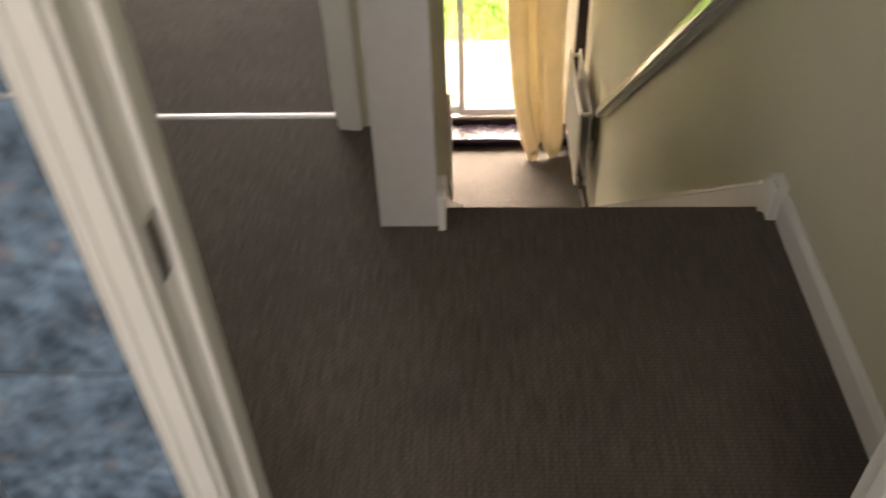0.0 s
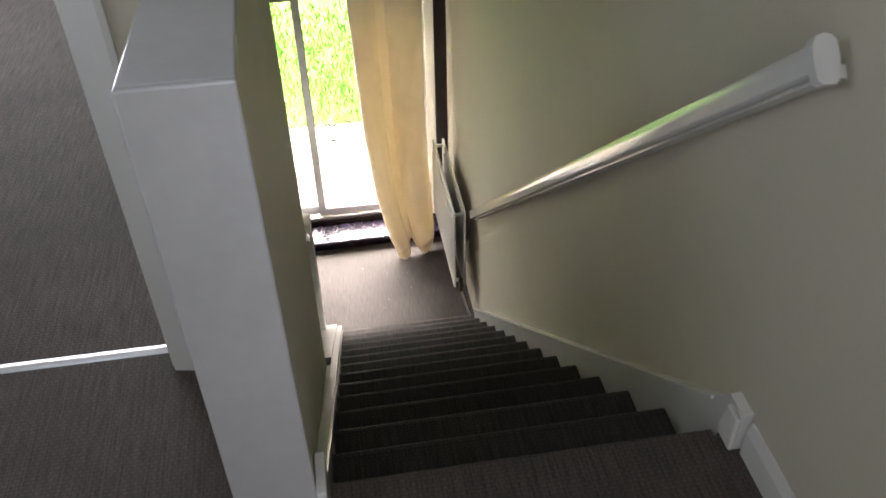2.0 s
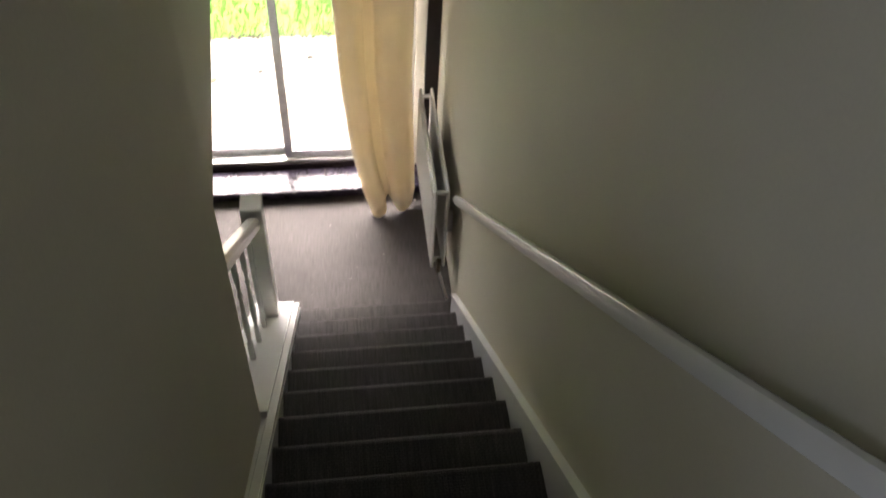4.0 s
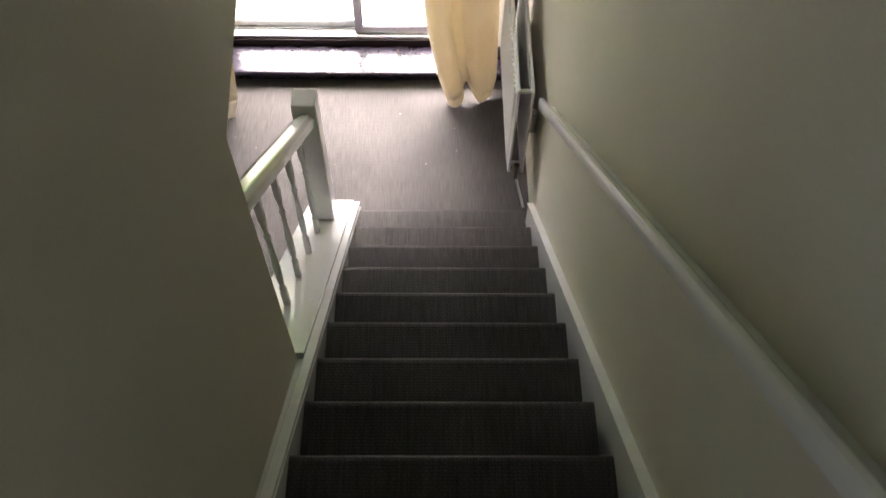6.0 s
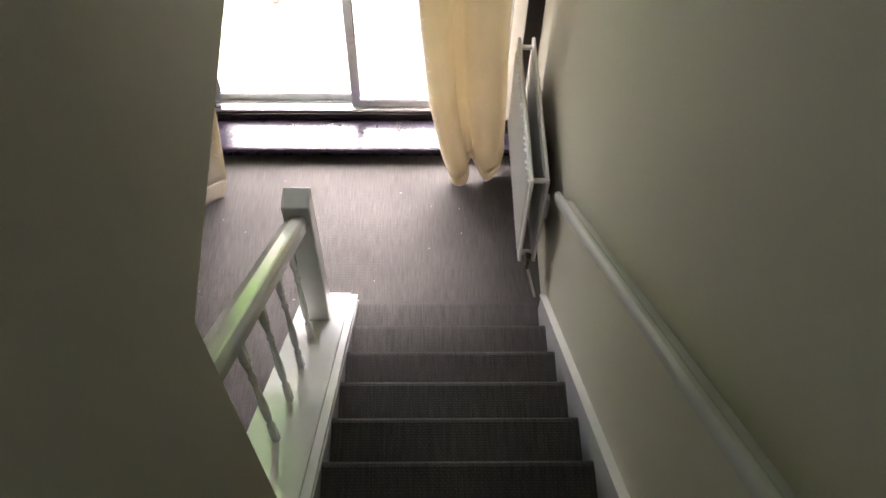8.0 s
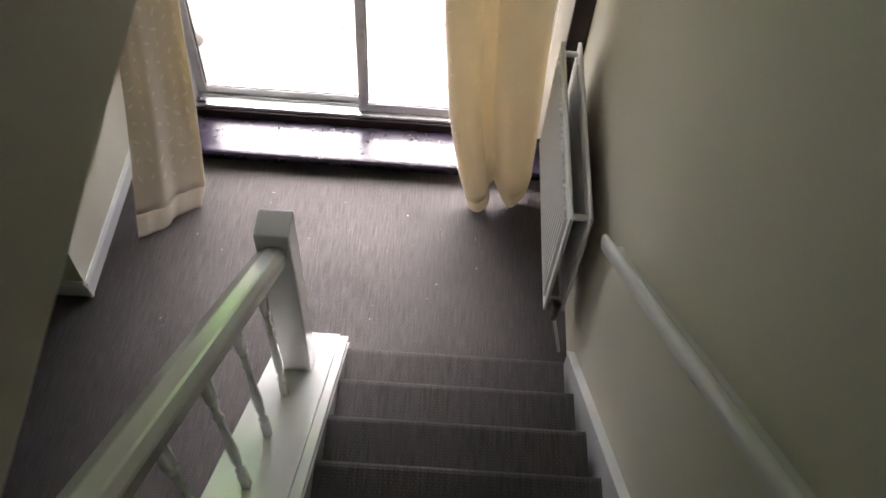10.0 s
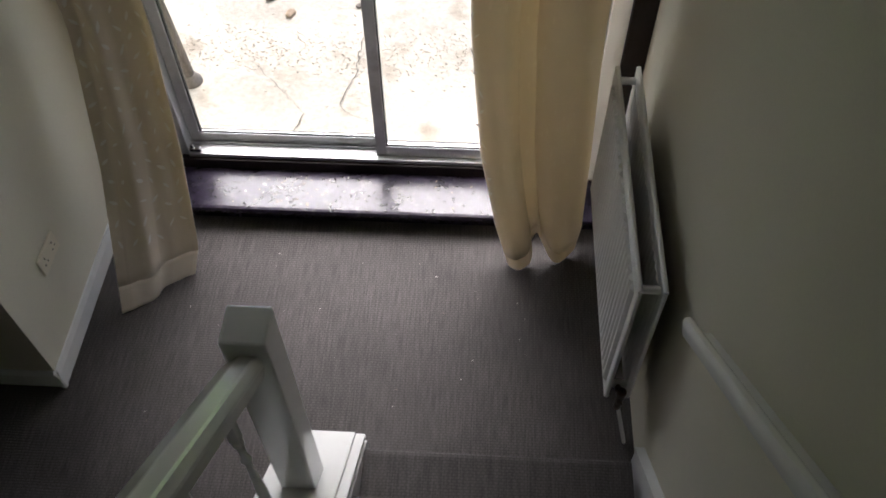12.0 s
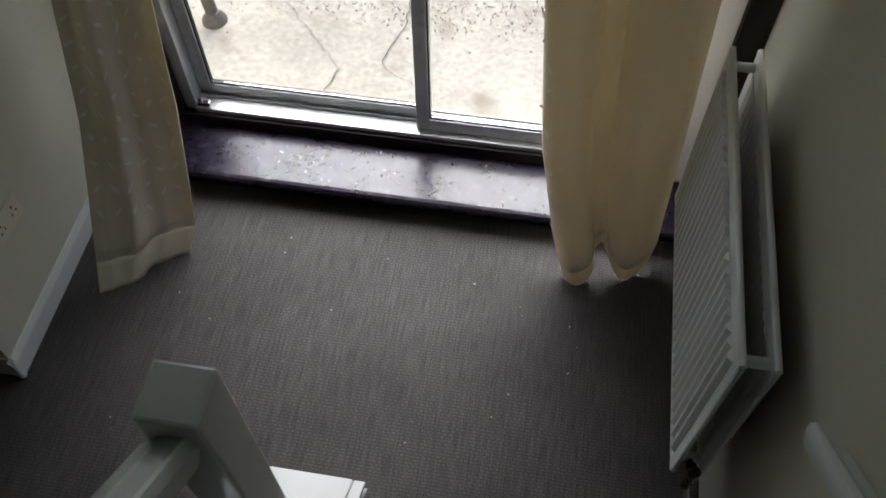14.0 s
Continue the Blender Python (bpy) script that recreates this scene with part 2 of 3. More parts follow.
def lathe(bm, profile, centre, seg=12):
    """Turned shape: pairs of radius and height round an upright axis."""
    cx, cy, cz = centre
    rings = []
    for r, z in profile:
        rings.append([bm.verts.new((cx + r * math.cos(2 * math.pi * i / seg), cy + r * math.sin(2 * math.pi * i / seg), cz + z)) for i in range(seg)])
    fs = []
    for a, b in zip(rings, rings[1:]):
        fs += [bm.faces.new((a[i], a[(i + 1) % seg], b[(i + 1) % seg], b[i])) for i in range(seg)]
    fs += [bm.faces.new(rings[0][::-1]), bm.faces.new(rings[-1])]
    bmesh.ops.recalc_face_normals(bm, faces=fs)
    return bm


def rod(bm, p0, p1, r, seg=10, r1=None):
    p0, p1 = Vector(p0), Vector(p1)
    d = p1 - p0
    m = Matrix.Translation((p0 + p1) / 2) @ d.to_track_quat("Z", "Y").to_matrix().to_4x4()
    bmesh.ops.create_cone(bm, cap_ends=True, segments=seg, radius1=r, radius2=r if r1 is None else r1, depth=d.length, matrix=m)
    return bm


def mesh_ob(name, bm, mat, smooth=False):
    me = bpy.data.meshes.new(name)
    bm.to_mesh(me)
    bm.free()
    if smooth:
        for p in me.polygons:
            p.use_smooth = True
        try:
            me.set_sharp_from_angle(angle=radians(40))
        except AttributeError:
            pass
    me.materials.append(mat)
    return new(name, me)


def thing(name, bm, mat, label, category, kind="", group="", smooth=False):
    return tagged(mesh_ob(name, bm, mat, smooth), label, category, group, kind)


def holder(name, label, category, group="", kind=""):
    return tagged(new(name), label, category, group, kind)


def part(name, bm, mat, parent, label="", smooth=False):
    ob = mesh_ob(name, bm, mat, smooth)
    ob.parent = parent
    return tagged(ob, label)


def structure(name, boxes, mat, label="", category="wall", bevel=0.0):
    bm = bmesh.new()
    for b in boxes:
        box(bm, *b, bevel=bevel)
    return thing(name, bm, mat, label, category, "structure")


# ---- plan ----
R, G = 0.19, 0.2297            # rise and going of a step
UP = 14 * R                    # upper floor, 2.66
NOSE = -13 * G                 # edge of the landing
LX, RX = -0.937, -0.051        # ends of the treads
TOP = 5.08                     # upper ceiling
LOW = 2.42                     # lower ceiling
WE = -1.40                     # end of the stairwell's inner wall
WF = 1.30                      # face of the garden wall


def flight(y, over=0.0):
    """Height of the line of nosings at y."""
    return R - y * R / G + over


# ---- floors and ceilings ----
structure("floor_lower", [(-5, 0.0, -3.5, 1.30, -0.15, 0.0)], CARPET, "taupe loop-pile carpet with fine woven rows", "floor")
bm = bmesh.new()
box(bm, -2.25, 0.0, -4.24, NOSE - 0.03, LOW + 0.062, UP)
prism(bm, [(NOSE - 0.03, UP), (NOSE - 0.008, UP), (NOSE, UP - 0.008), (NOSE, UP - 0.022), (NOSE - 0.012, UP - 0.032), (NOSE - 0.03, UP - 0.032)], "x", LX, RX)
box(bm, -2.25, -1.115, NOSE - 0.03, -2.5, LOW + 0.062, UP)
thing("floor_landing", bm, CARPET_UP, "brown loop-pile carpet on the landing", "floor", "structure", smooth=False)
structure("floor_bedroom", [(-5, -1.10, -2.5, WF, LOW + 0.062, UP - 0.001)], CARPET_UP, "brown loop-pile carpet in the bedroom", "floor")
# unseen slab added to close the gap west of the landing
structure("floor_west_filler", [(-5, -2.35, -6.6, -2.5, LOW + 0.062, UP - 0.001)], CARPET_UP, "unseen brown floor that closes the west side", "floor")
structure("floor_bathroom", [(-2.25, 0, -6.6, -4.24, LOW + 0.062, UP)], TILE, "slate blue marbled bathroom floor", "floor")
structure("ceiling_lower", [(-5, -1.16, -3.5, 0.30, LOW, LOW + 0.06), (-5, 0, 0.30, WF, LOW, LOW + 0.06)], CEIL, "plain white lower ceiling", "ceiling")
# unseen slab across all upper rooms, keeps the sky out
structure("ceiling_upper", [(-5.2, 0.15, -6.75, WF + 0.3, TOP, TOP + 0.15)], CEIL, "unseen white slab that closes the upper rooms", "ceiling")

# ---- walls ----
structure("wall_east", [(0, 0.15, -6.75, WF + 0.3, -0.15, TOP)], WALL, "plain magnolia painted stairwell wall")
# next four walls are unseen, at assumed places, to stop light leaks
structure("wall_west", [(-5.2, -5.0, -6.75, WF + 0.3, -0.15, TOP)], WALL, "unseen magnolia wall that closes the rooms")
structure("wall_south", [(-5, 0, -6.75, -6.6, -0.15, TOP)], WALL, "unseen magnolia wall that closes the rooms")
structure("wall_lower_south", [(-5, 0, -3.6, -3.5, -0.15, LOW)], WALL, "unseen magnolia wall that closes the rooms")
structure("wall_landing_west", [(-2.35, -2.25, -6.6, -2.5, LOW, TOP)], WALL, "unseen magnolia wall that closes the rooms")
# stairwell's inner wall, full height, then a bulkhead that leads off slightly
bm = bmesh.new()
prism(bm, [(-0.975, -2.568), (-1.0, WE), (-1.15, WE), (-1.12, -2.568)], "z", 0.0, TOP)
prism(bm, [(-1.0, WE), (-1.12, 0.30), (-1.25, 0.30), (-1.15, WE)], "z", 2.52, TOP)
thing("wall_stairwell", bm, WALL, "magnolia painted stairwell wall that stops at the balustrade", "wall", "structure")
structure("wall_header", [(-1.25, 0.0, 0.301, 0.45, 2.385, TOP)], WALL, "painted bulkhead over the foot of the stairs")
structure("wall_bedroom", [(-2.25, -2.10, -2.57, -2.47, UP, TOP), (-2.10, -1.30, -2.57, -2.47, UP + 2.03, TOP), (-1.30, -1.10, -2.57, -2.47, UP, TOP)], WALL, "painted wall with the open bedroom doorway")
bm = bmesh.new()
prism(bm, [(-1.120, -3.070), (-0.9584, -3.070), (-0.9763, -2.53), (-1.115, -2.53)], "z", LOW, 3.694)
dwarf = thing("wall_dwarf", bm, WALL, "low white boxed wall at the head of the stairs", "wall", "structure")
bm = bmesh.new()
box(bm, -1.122, -0.957, -3.082, -3.0705, UP + 0.001, 3.706, bevel=0.004)
part("front_board", bm, BOARD, dwarf, "grey-white painted end board")
bm = bmesh.new()
prism(bm, [(-1.122, -3.070), (-0.957, -3.070), (-0.9738, -2.569), (-1.117, -2.569)], "z", 3.6945, 3.7055, bevel=0.004)
part("top_board", bm, BOARD, dwarf, "grey-white painted top board")
structure("wall_bathroom", [(-2.25, -1.20, -4.30, -4.18, UP, TOP), (-1.20, -0.24, -4.30, -4.18, UP + 2.05, TOP), (-0.24, 0, -4.30, -4.18, UP, TOP)], WALL, "painted wall with the bathroom doorway")
structure("wall_north", [(-5, -1.93, WF, WF + 0.25, -0.15, TOP), (-1.93, 0, WF, WF + 0.25, 2.25, TOP), (-0.155, 0, WF + 0.14, WF + 0.25, -0.15, 2.25), (-1.93, 0, WF + 0.04, WF + 0.25, -0.15, 0.035)], WALL, "garden wall round the sliding door")
bm = bmesh.new()
box(bm, -2.36, -2.12, 0.275, WF, 0.0, LOW)
thing("wall_pier", bm, WALL, "white painted return wall beside the garden door", "wall", "structure")
# panel that closes the space below the flight
bm = bmesh.new()
prism(bm, [(WE, 0.0), (-0.02, 0.0), (-0.02, 0.10), (WE, flight(WE) - 0.10)], "x", -1.16, -1.10)
thing("wall_under_stairs", bm, GLOSS, "white panel below the open side of the stairs", "wall", "structure")

# ---- stairs ----
stairs = holder("staircase", "straight carpeted staircase with white painted strings", "staircase", kind="structure")
for k in range(1, 14):
    y, z = -(k - 1) * G, k * R
    bm = bmesh.new()
    prism(bm, [(y - G - 0.03, z - R + 0.002), (y - G - 0.03, z), (y - 0.024, z), (y - 0.012, z - 0.003), (y - 0.003, z - 0.010), (y, z - 0.020), (y - 0.004, z - 0.032), (y - 0.026, z - 0.044), (y - 0.026, z - R + 0.002)], "x", LX, RX)
    part("step", bm, CARPET, stairs)


def string_outline(y0, y1, over, depth):
    return [(y0, flight(y0, over)), (y1, flight(y1, over)), (y1, flight(y1, -depth)), (y0, flight(y0, -depth))]


bm = bmesh.new()
prism(bm, [(0.05, 0.0), (0.05, 0.176), (-2.93, flight(-2.93, 0.088)), (-2.99, UP + 0.118), (-3.055, UP + 0.118), (-3.055, UP), (-2.99, UP), (-2.93, flight(-2.93, -0.25)), (-0.2, 0.0)], "x", -0.026, -0.0005)
part("wall_string", bm, GLOSS, stairs, "white painted wall string")
bm = bmesh.new()
prism(bm, [(0.05, 0.164), (0.05, 0.179), (-2.93, flight(-2.93, 0.091)), (-2.93, flight(-2.93, 0.077))], "x", -0.034, -0.024)
part("string_bead", bm, GLOSS, stairs)
bm = bmesh.new()
prism(bm, [(-2.995, UP + 0.001), (-2.995, UP + 0.05), (-3.01, UP + 0.108), (-3.058, UP + 0.108), (-3.058, UP + 0.001)], "x", -0.040, -0.027, bevel=0.004)
part("string_end_block", bm, GLOSS, stairs, "chipped white block where string meets skirting")
# outer string with its stepped capping
bm = bmesh.new()
prism(bm, [(0.045, 0.0), (0.045, 0.14), (-2.98, flight(-2.98, 0.02)), (-2.98, flight(-2.98, -0.25)), (-0.2, 0.0)], "x", -0.999, LX - 0.001)
part("outer_string", bm, GLOSS, stairs, "white painted outer string")
bm = bmesh.new()
prism(bm, string_outline(0.05, -2.99, 0.034, -0.012), "x", -0.974, LX - 0.004, bevel=0.003)
part("string_bead", bm, GLOSS, stairs)
bm = bmesh.new()
prism(bm, string_outline(0.045, WE + 0.002, 0.052, 0.02), "x", -1.205, -0.973, bevel=0.004)
part("capping", bm, GLOSS, stairs, "broad white capping under the balusters")
bm = bmesh.new()
box(bm, -0.9570, -0.935, -3.10, -2.992, UP, UP + 0.12, bevel=0.004)
part("string_end_block", bm, GLOSS, stairs)

# ---- balustrade ----
bal = holder("balustrade", "white gloss painted newel, sloping handrail and turned balusters", "balustrade")
NY0, NY1 = -0.245, -0.145
bm = bmesh.new()
prism(bm, [(NY0, flight(NY0, 0.04)), (NY0, 1.296), (NY1, 1.296), (NY1, flight(NY1, 0.04))], "x", -1.138, -1.034, bevel=0.006)
part("newel_post", bm, GLOSS, bal, "square white newel post")
rail_sec = [(-0.050, -0.042), (-0.059, -0.034), (-0.059, -0.022), (-0.054, -0.014), (-0.013, 0.019), (-0.007, 0.022), (0.026, 0.024), (0.032, 0.021), (0.043, 0.004), (0.045, -0.004), (0.044, -0.034), (0.040, -0.038)]
bm = bmesh.new()
RZ = lambda y: 1.215 + (-0.245 - y) * R / G
sweep(bm, rail_sec, (-1.108, WE, RZ(WE)), (-1.094, NY0 - 0.001, RZ(NY0)))
part("handrail", bm, GLOSS, bal, "white handrail with a flat top and sloping side")
for i in range(5):
    y = -0.40 - i * 0.225
    z0, z1 = flight(y, 0.045), RZ(y) - 0.045
    h = z1 - z0
    bm = bmesh.new()
    box(bm, -1.106, -1.082, y - 0.012, y + 0.012, z0 - 0.01, z0 + 0.12, bevel=0.002)
    lathe(bm, [(r * 0.85, q) for r, q in ((0.012, 0.118), (0.017, 0.13), (0.009, 0.15), (0.015, 0.20), (0.017, 0.28), (0.012, 0.38), (0.009, 0.46), (0.016, 0.48), (0.009, 0.50), (0.012, 0.56), (0.016, h * 0.8 - 0.02), (0.012, h * 0.8))], (-1.094, y, z0), 12)
    box(bm, -1.106, -1.082, y - 0.012, y + 0.012, z0 + h * 0.8, z1 + 0.03, bevel=0.002)
    part("baluster", bm, GLOSS, bal, smooth=True)

# ---- wall handrail ----
hr = holder("wall_handrail", "white painted wooden handrail fixed along the stairwell wall", "handrail")
HS, HX = 0.855, -0.056
HZ = lambda y: 1.042 - y * HS
hsec = [(-0.006, -0.026), (-0.012, -0.021), (-0.014, 0.0), (-0.013, 0.015), (-0.009, 0.023), (-0.001, 0.026), (0.007, 0.024), (0.012, 0.018), (0.013, 0.0), (0.011, -0.021), (0.006, -0.026)]
bm = bmesh.new()
sweep(bm, hsec, (HX, -3.0, HZ(-3.0)), (HX, 0.0, HZ(0.0)))
part("rail", bm, GLOSS, hr, smooth=True)
bm = bmesh.new()
sweep(bm, [(s * 1.7 + 0.006, u * 1.6 - 0.004) for s, u in hsec], (HX, -3.014, HZ(-3.014)), (HX, -2.996, HZ(-2.996)))
part("end_cap", bm, GLOSS, hr, "paint-clogged end of the handrail")
bm = bmesh.new()
sweep(bm, [(0.008, -0.033), (0.008, -0.027), (0.014, -0.025), (0.014, -0.010), (-HX - 0.0005, -0.010), (-HX - 0.0005, -0.033)], (HX, -2.99, HZ(-2.99)), (HX, -0.01, HZ(-0.01)))
part("fixing_batten", bm, GLOSS, hr)

# ---- skirtings, architraves, thresholds ----
SK = [(0, 0), (0.014, 0), (0.014, 0.075), (0.010, 0.088), (0.006, 0.10), (0, 0.10)]


def skirting(name, p0, p1, normal, z):
    """A moulded board along the floor from p0 to p1 on a wall that faces normal."""
    bm = bmesh.new()
    a, b, nrm = Vector((*p0, z)), Vector((*p1, z)), Vector((*normal, 0))
    rings = [[bm.verts.new(q + nrm * d + Vector((0, 0, h))) for d, h in SK] for q in (a, b)]
    k = len(SK)
    fs = [bm.faces.new(rings[0]), bm.faces.new(rings[1][::-1])]
    fs += [bm.faces.new((rings[0][i], rings[1][i], rings[1][(i + 1) % k], rings[0][(i + 1) % k])) for i in range(k)]
    bmesh.ops.recalc_face_normals(bm, faces=fs)
    return thing(name, bm, GLOSS, "white gloss skirting board", "skirting", "structure")


skirting("baseboard_landing", (-0.0005, -4.18), (-0.0005, -3.066), (-1, 0), UP)
skirting("baseboard_pier_side", (-2.1195, 0.256), (-2.1195, WF - 0.001), (1, 0), 0)
skirting("baseboard_pier_end", (-2.36, 0.2745), (-2.102, 0.2745), (0, -1), 0)
skirting("baseboard_garden_wall", (-2.10, WF - 0.0005), (-1.95, WF - 0.0005), (0, -1), 0)


def doorway_trim(name, x0, x1, y0, y1, z, h, side, label, width=0.085):
    """Lining, stops and architraves of a doorway in a wall between y0 and y1; side: the face that carries architraves."""
    d = holder(name, label, "door frame", kind="structure")
    for x, s in ((x0, 1), (x1, -1)):
        bm = bmesh.new()
        box(bm, x - s * 0.001, x - s * 0.03, y0 - 0.004, y1 + 0.004, z, z + h, bevel=0.003)
        part("lining", bm, GLOSS, d)
        bm = bmesh.new()
        ym = (y0 + y1) / 2
        box(bm, x - s * 0.0005, x + s * 0.012, ym - 0.012, ym + 0.022, z, z + h, bevel=0.003)
        part("door_stop", bm, GLOSS, d)
        for f, yf in ((-1, y0), (1, y1)):
            if f not in side:
                continue
            bm = bmesh.new()
            xo, ya = x - s * width, yf + f * 0.005
            prism(bm, [(x - s * 0.008, ya), (x - s * 0.008, ya + f * 0.010), (x - s * 0.03, ya + f * 0.014), (x - s * width * 0.6, ya + f * 0.018), (xo + s * 0.012, ya + f * 0.020), (xo, ya + f * 0.014), (xo, ya)], "z", z, z + h + 0.07)
            part("architrave", bm, GLOSS, d)
    bm = bmesh.new()
    box(bm, x0, x1, y0 - 0.004, y1 + 0.004, z + h, z + h + 0.03)
    part("head", bm, GLOSS, d)
    return d


dt = doorway_trim("door_bedroom", -2.07, -1.31, -2.57, -2.47, UP, 2.0, (-1,), "white moulded door frame of the bedroom")
db = doorway_trim("door_bathroom", -1.17, -0.27, -4.30, -4.18, UP, 2.02, (-1,), "white gloss door frame with an old strike plate", 0.052)
bm = bmesh.new()
box(bm, -1.1695, -1.166, -4.285, -4.262, UP + 0.95, UP + 1.03, bevel=0.001)
part("strike_plate", bm, CHROME, db, "worn metal strike plate")
bm = bmesh.new()
prism(bm, [(-2.520, UP), (-2.514, UP + 0.004), (-2.503, UP + 0.006), (-2.492, UP + 0.004), (-2.486, UP)], "x", -2.07, -1.31)
thing("threshold_strip", bm, ALU, "bright metal carpet strip across the bedroom doorway", "threshold strip", "structure")

# ---- garden door ----
gd = holder("door_garden", "aluminium two-panel sliding patio door on a dark wooden surround", "sliding door", kind="structure")
DX0, DX1 = -1.885, -0.155
FY = WF + 0.012
for nm, b, mt, lb in (
        ("frame_jamb", (DX0, DX0 + 0.045, FY, FY + 0.10, 0.151, 2.22), ALU, ""),
        ("frame_jamb", (DX1 - 0.045, DX1, FY, FY + 0.10, 0.151, 2.22), ALU, ""),
        ("frame_head", (DX0 + 0.045, DX1 - 0.045, FY, FY + 0.10, 2.17, 2.22), ALU, ""),
        ("sill_track", (DX0 + 0.045, DX1 - 0.045, FY - 0.012, FY + 0.10, 0.151, 0.172), ALU, "bright worn aluminium sill track"),
        ("track_rib", (DX0 + 0.045, DX1 - 0.045, FY + 0.045, FY + 0.050, 0.172, 0.185), ALU, ""),
        ("wood_sub_sill", (-1.93, -0.156, WF - 0.012, FY + 0.13, 0.036, 0.150), BLACKWOOD, "black-stained sub-sill"),
        ("wood_jamb", (-1.93, DX0 - 0.001, WF - 0.01, FY + 0.10, 0.151, 2.25), BLACKWOOD, "dark stained timber jamb"),
        ("wood_jamb", (-0.085, -0.001, WF - 0.025, WF + 0.139, 0.101, 2.25), BLACKWOOD, "dark stained timber post"),
        ("reveal_board", (-0.154, -0.086, WF - 0.01, WF + 0.139, 0.101, 2.25), GLOSS, "pale painted reveal board")):
    bm = bmesh.new()
    box(bm, *b, bevel=0.003)
    part(nm, bm, mt, gd, lb)


def sash(x0, x1, y):
    s = part("sash", box(bmesh.new(), x0, x0 + 0.045, y, y + 0.03, 0.174, 2.16, bevel=0.003), ALU, gd, "aluminium framed sliding sash")
    for nm, b, mt in (("stile", (x1 - 0.045, x1, y, y + 0.03, 0.174, 2.16), ALU),
                      ("bottom_rail", (x0 + 0.045, x1 - 0.045, y, y + 0.03, 0.174, 0.228), ALU),
                      ("top_rail", (x0 + 0.045, x1 - 0.045, y, y + 0.03, 2.10, 2.16), ALU),
                      ("gasket", (x0 + 0.045, x1 - 0.045, y + 0.006, y + 0.024, 0.228, 0.234), RUBBER),
                      ("gasket", (x0 + 0.045, x0 + 0.050, y + 0.006, y + 0.024, 0.234, 2.10), RUBBER),
                      ("gasket", (x1 - 0.050, x1 - 0.045, y + 0.006, y + 0.024, 0.234, 2.10), RUBBER)):
        part(nm, box(bmesh.new(), *b, bevel=0.002 if mt is ALU else 0), mt, s)
    pane = part("pane", box(bmesh.new(), x0 + 0.050, x1 - 0.050, y + 0.012, y + 0.016, 0.234, 2.10), GLASS, s)
    pane.visible_shadow = False


sash(DX0 + 0.046, -0.985, FY + 0.058)
sash(-1.03, DX1 - 0.046, FY + 0.012)
bm = bmesh.new()
box(bm, DX0 + 0.05, DX0 + 0.10, FY - 0.006, FY + 0.014, 0.173, 0.196, bevel=0.004)
rod(bm, (DX0 + 0.065, FY + 0.0, 0.196), (DX0 + 0.065, FY + 0.0, 0.216), 0.008)
part("corner_bolt", bm, CHROME, gd, "small tarnished corner bolt")

# dark timber step below the door
bm = bmesh.new()
prism(bm, [(1.100, 0.0), (1.100, 0.062), (1.066, 0.068), (1.060, 0.076), (1.060, 0.088), (1.066, 0.097), (1.078, 0.10), (1.287, 0.10), (1.287, 0.0)], "x", -1.985, -0.001)
tagged(thing("door_step", bm, DARKWOOD, "dark stained timber step, scuffed and flecked with paint", "step", "structure"))
for i in range(60):
    bm = bmesh.new()
    x, y = random.uniform(-1.7, -0.6) if i % 3 == 0 else random.gauss(-1.38, 0.13), random.uniform(1.09, 1.26)
    s = random.uniform(0.002, 0.007)
    bmesh.ops.create_icosphere(bm, subdivisions=1, radius=s, matrix=Matrix.LocRotScale((x, y, 0.1005), Euler((0, 0, random.uniform(0, 3))), (random.uniform(0.6, 1.8), 0.7, 0.25)))
    thing("debris_fleck", bm, random.choice((LINT, LEAFMAT, STONE)), "tiny fleck of debris on the dark step", "debris", group="flecks on the door step")

# ---- radiator ----
rad = holder("radiator", "white double-panel steel radiator on the stairwell wall", "radiator")
RY0, RY1, RZ0, RZ1 = 0.175, 1.075, 0.30, 0.925


def rad_panel(x0, x1, flute):
    """Pressed panel with shallow vertical flutes between plain seam rails."""
    bm = bmesh.new()
    n = 24
    w = (RY1 - RY0 - 0.06) / n
    pts = []
    for i in range(n):
        y = RY0 + 0.03 + i * w
        pts += [(x0, y), (x0 - flute, y + w * 0.28), (x0 - flute, y + w * 0.60), (x0, y + w * 0.9)]
    prism(bm, pts + [(x1, RY1 - 0.03), (x1, RY0 + 0.03)], "z", RZ0 + 0.045, RZ1 - 0.045)
    box(bm, x0 + 0.0012, x1 - 0.0012, RY0, RY1, RZ0, RZ1)
    return bm


part("front_panel", rad_panel(-0.146, -0.132, 0.010), RADW, rad, "fluted front panel")
part("back_panel", rad_panel(-0.076, -0.062, 0.003), RADW, rad)
for x in (-0.139, -0.069):
    for z in (RZ0, RZ1):
        part("seam", rod(bmesh.new(), (x, RY0 - 0.002, z), (x, RY1 + 0.002, z), 0.0085, 10), RADW, rad, smooth=True)
    for y in (RY0, RY1):
        part("edge_seam", rod(bmesh.new(), (x, y, RZ0), (x, y, RZ1), 0.0075, 8), RADW, rad, smooth=True)
for y in (RY0 + 0.03, RY1 - 0.03):
    for z in (RZ0 + 0.03, RZ1 - 0.03):
        part("bridge", rod(bmesh.new(), (-0.132, y, z), (-0.076, y, z), 0.013, 12), RADW, rad, smooth=True)
for y in (RY0 + 0.2, RY1 - 0.2):
    part("bracket", box(bmesh.new(), -0.062, -0.0005, y - 0.02, y + 0.02, 0.40, 0.55, bevel=0.002), RADW, rad)
bm = bmesh.new()
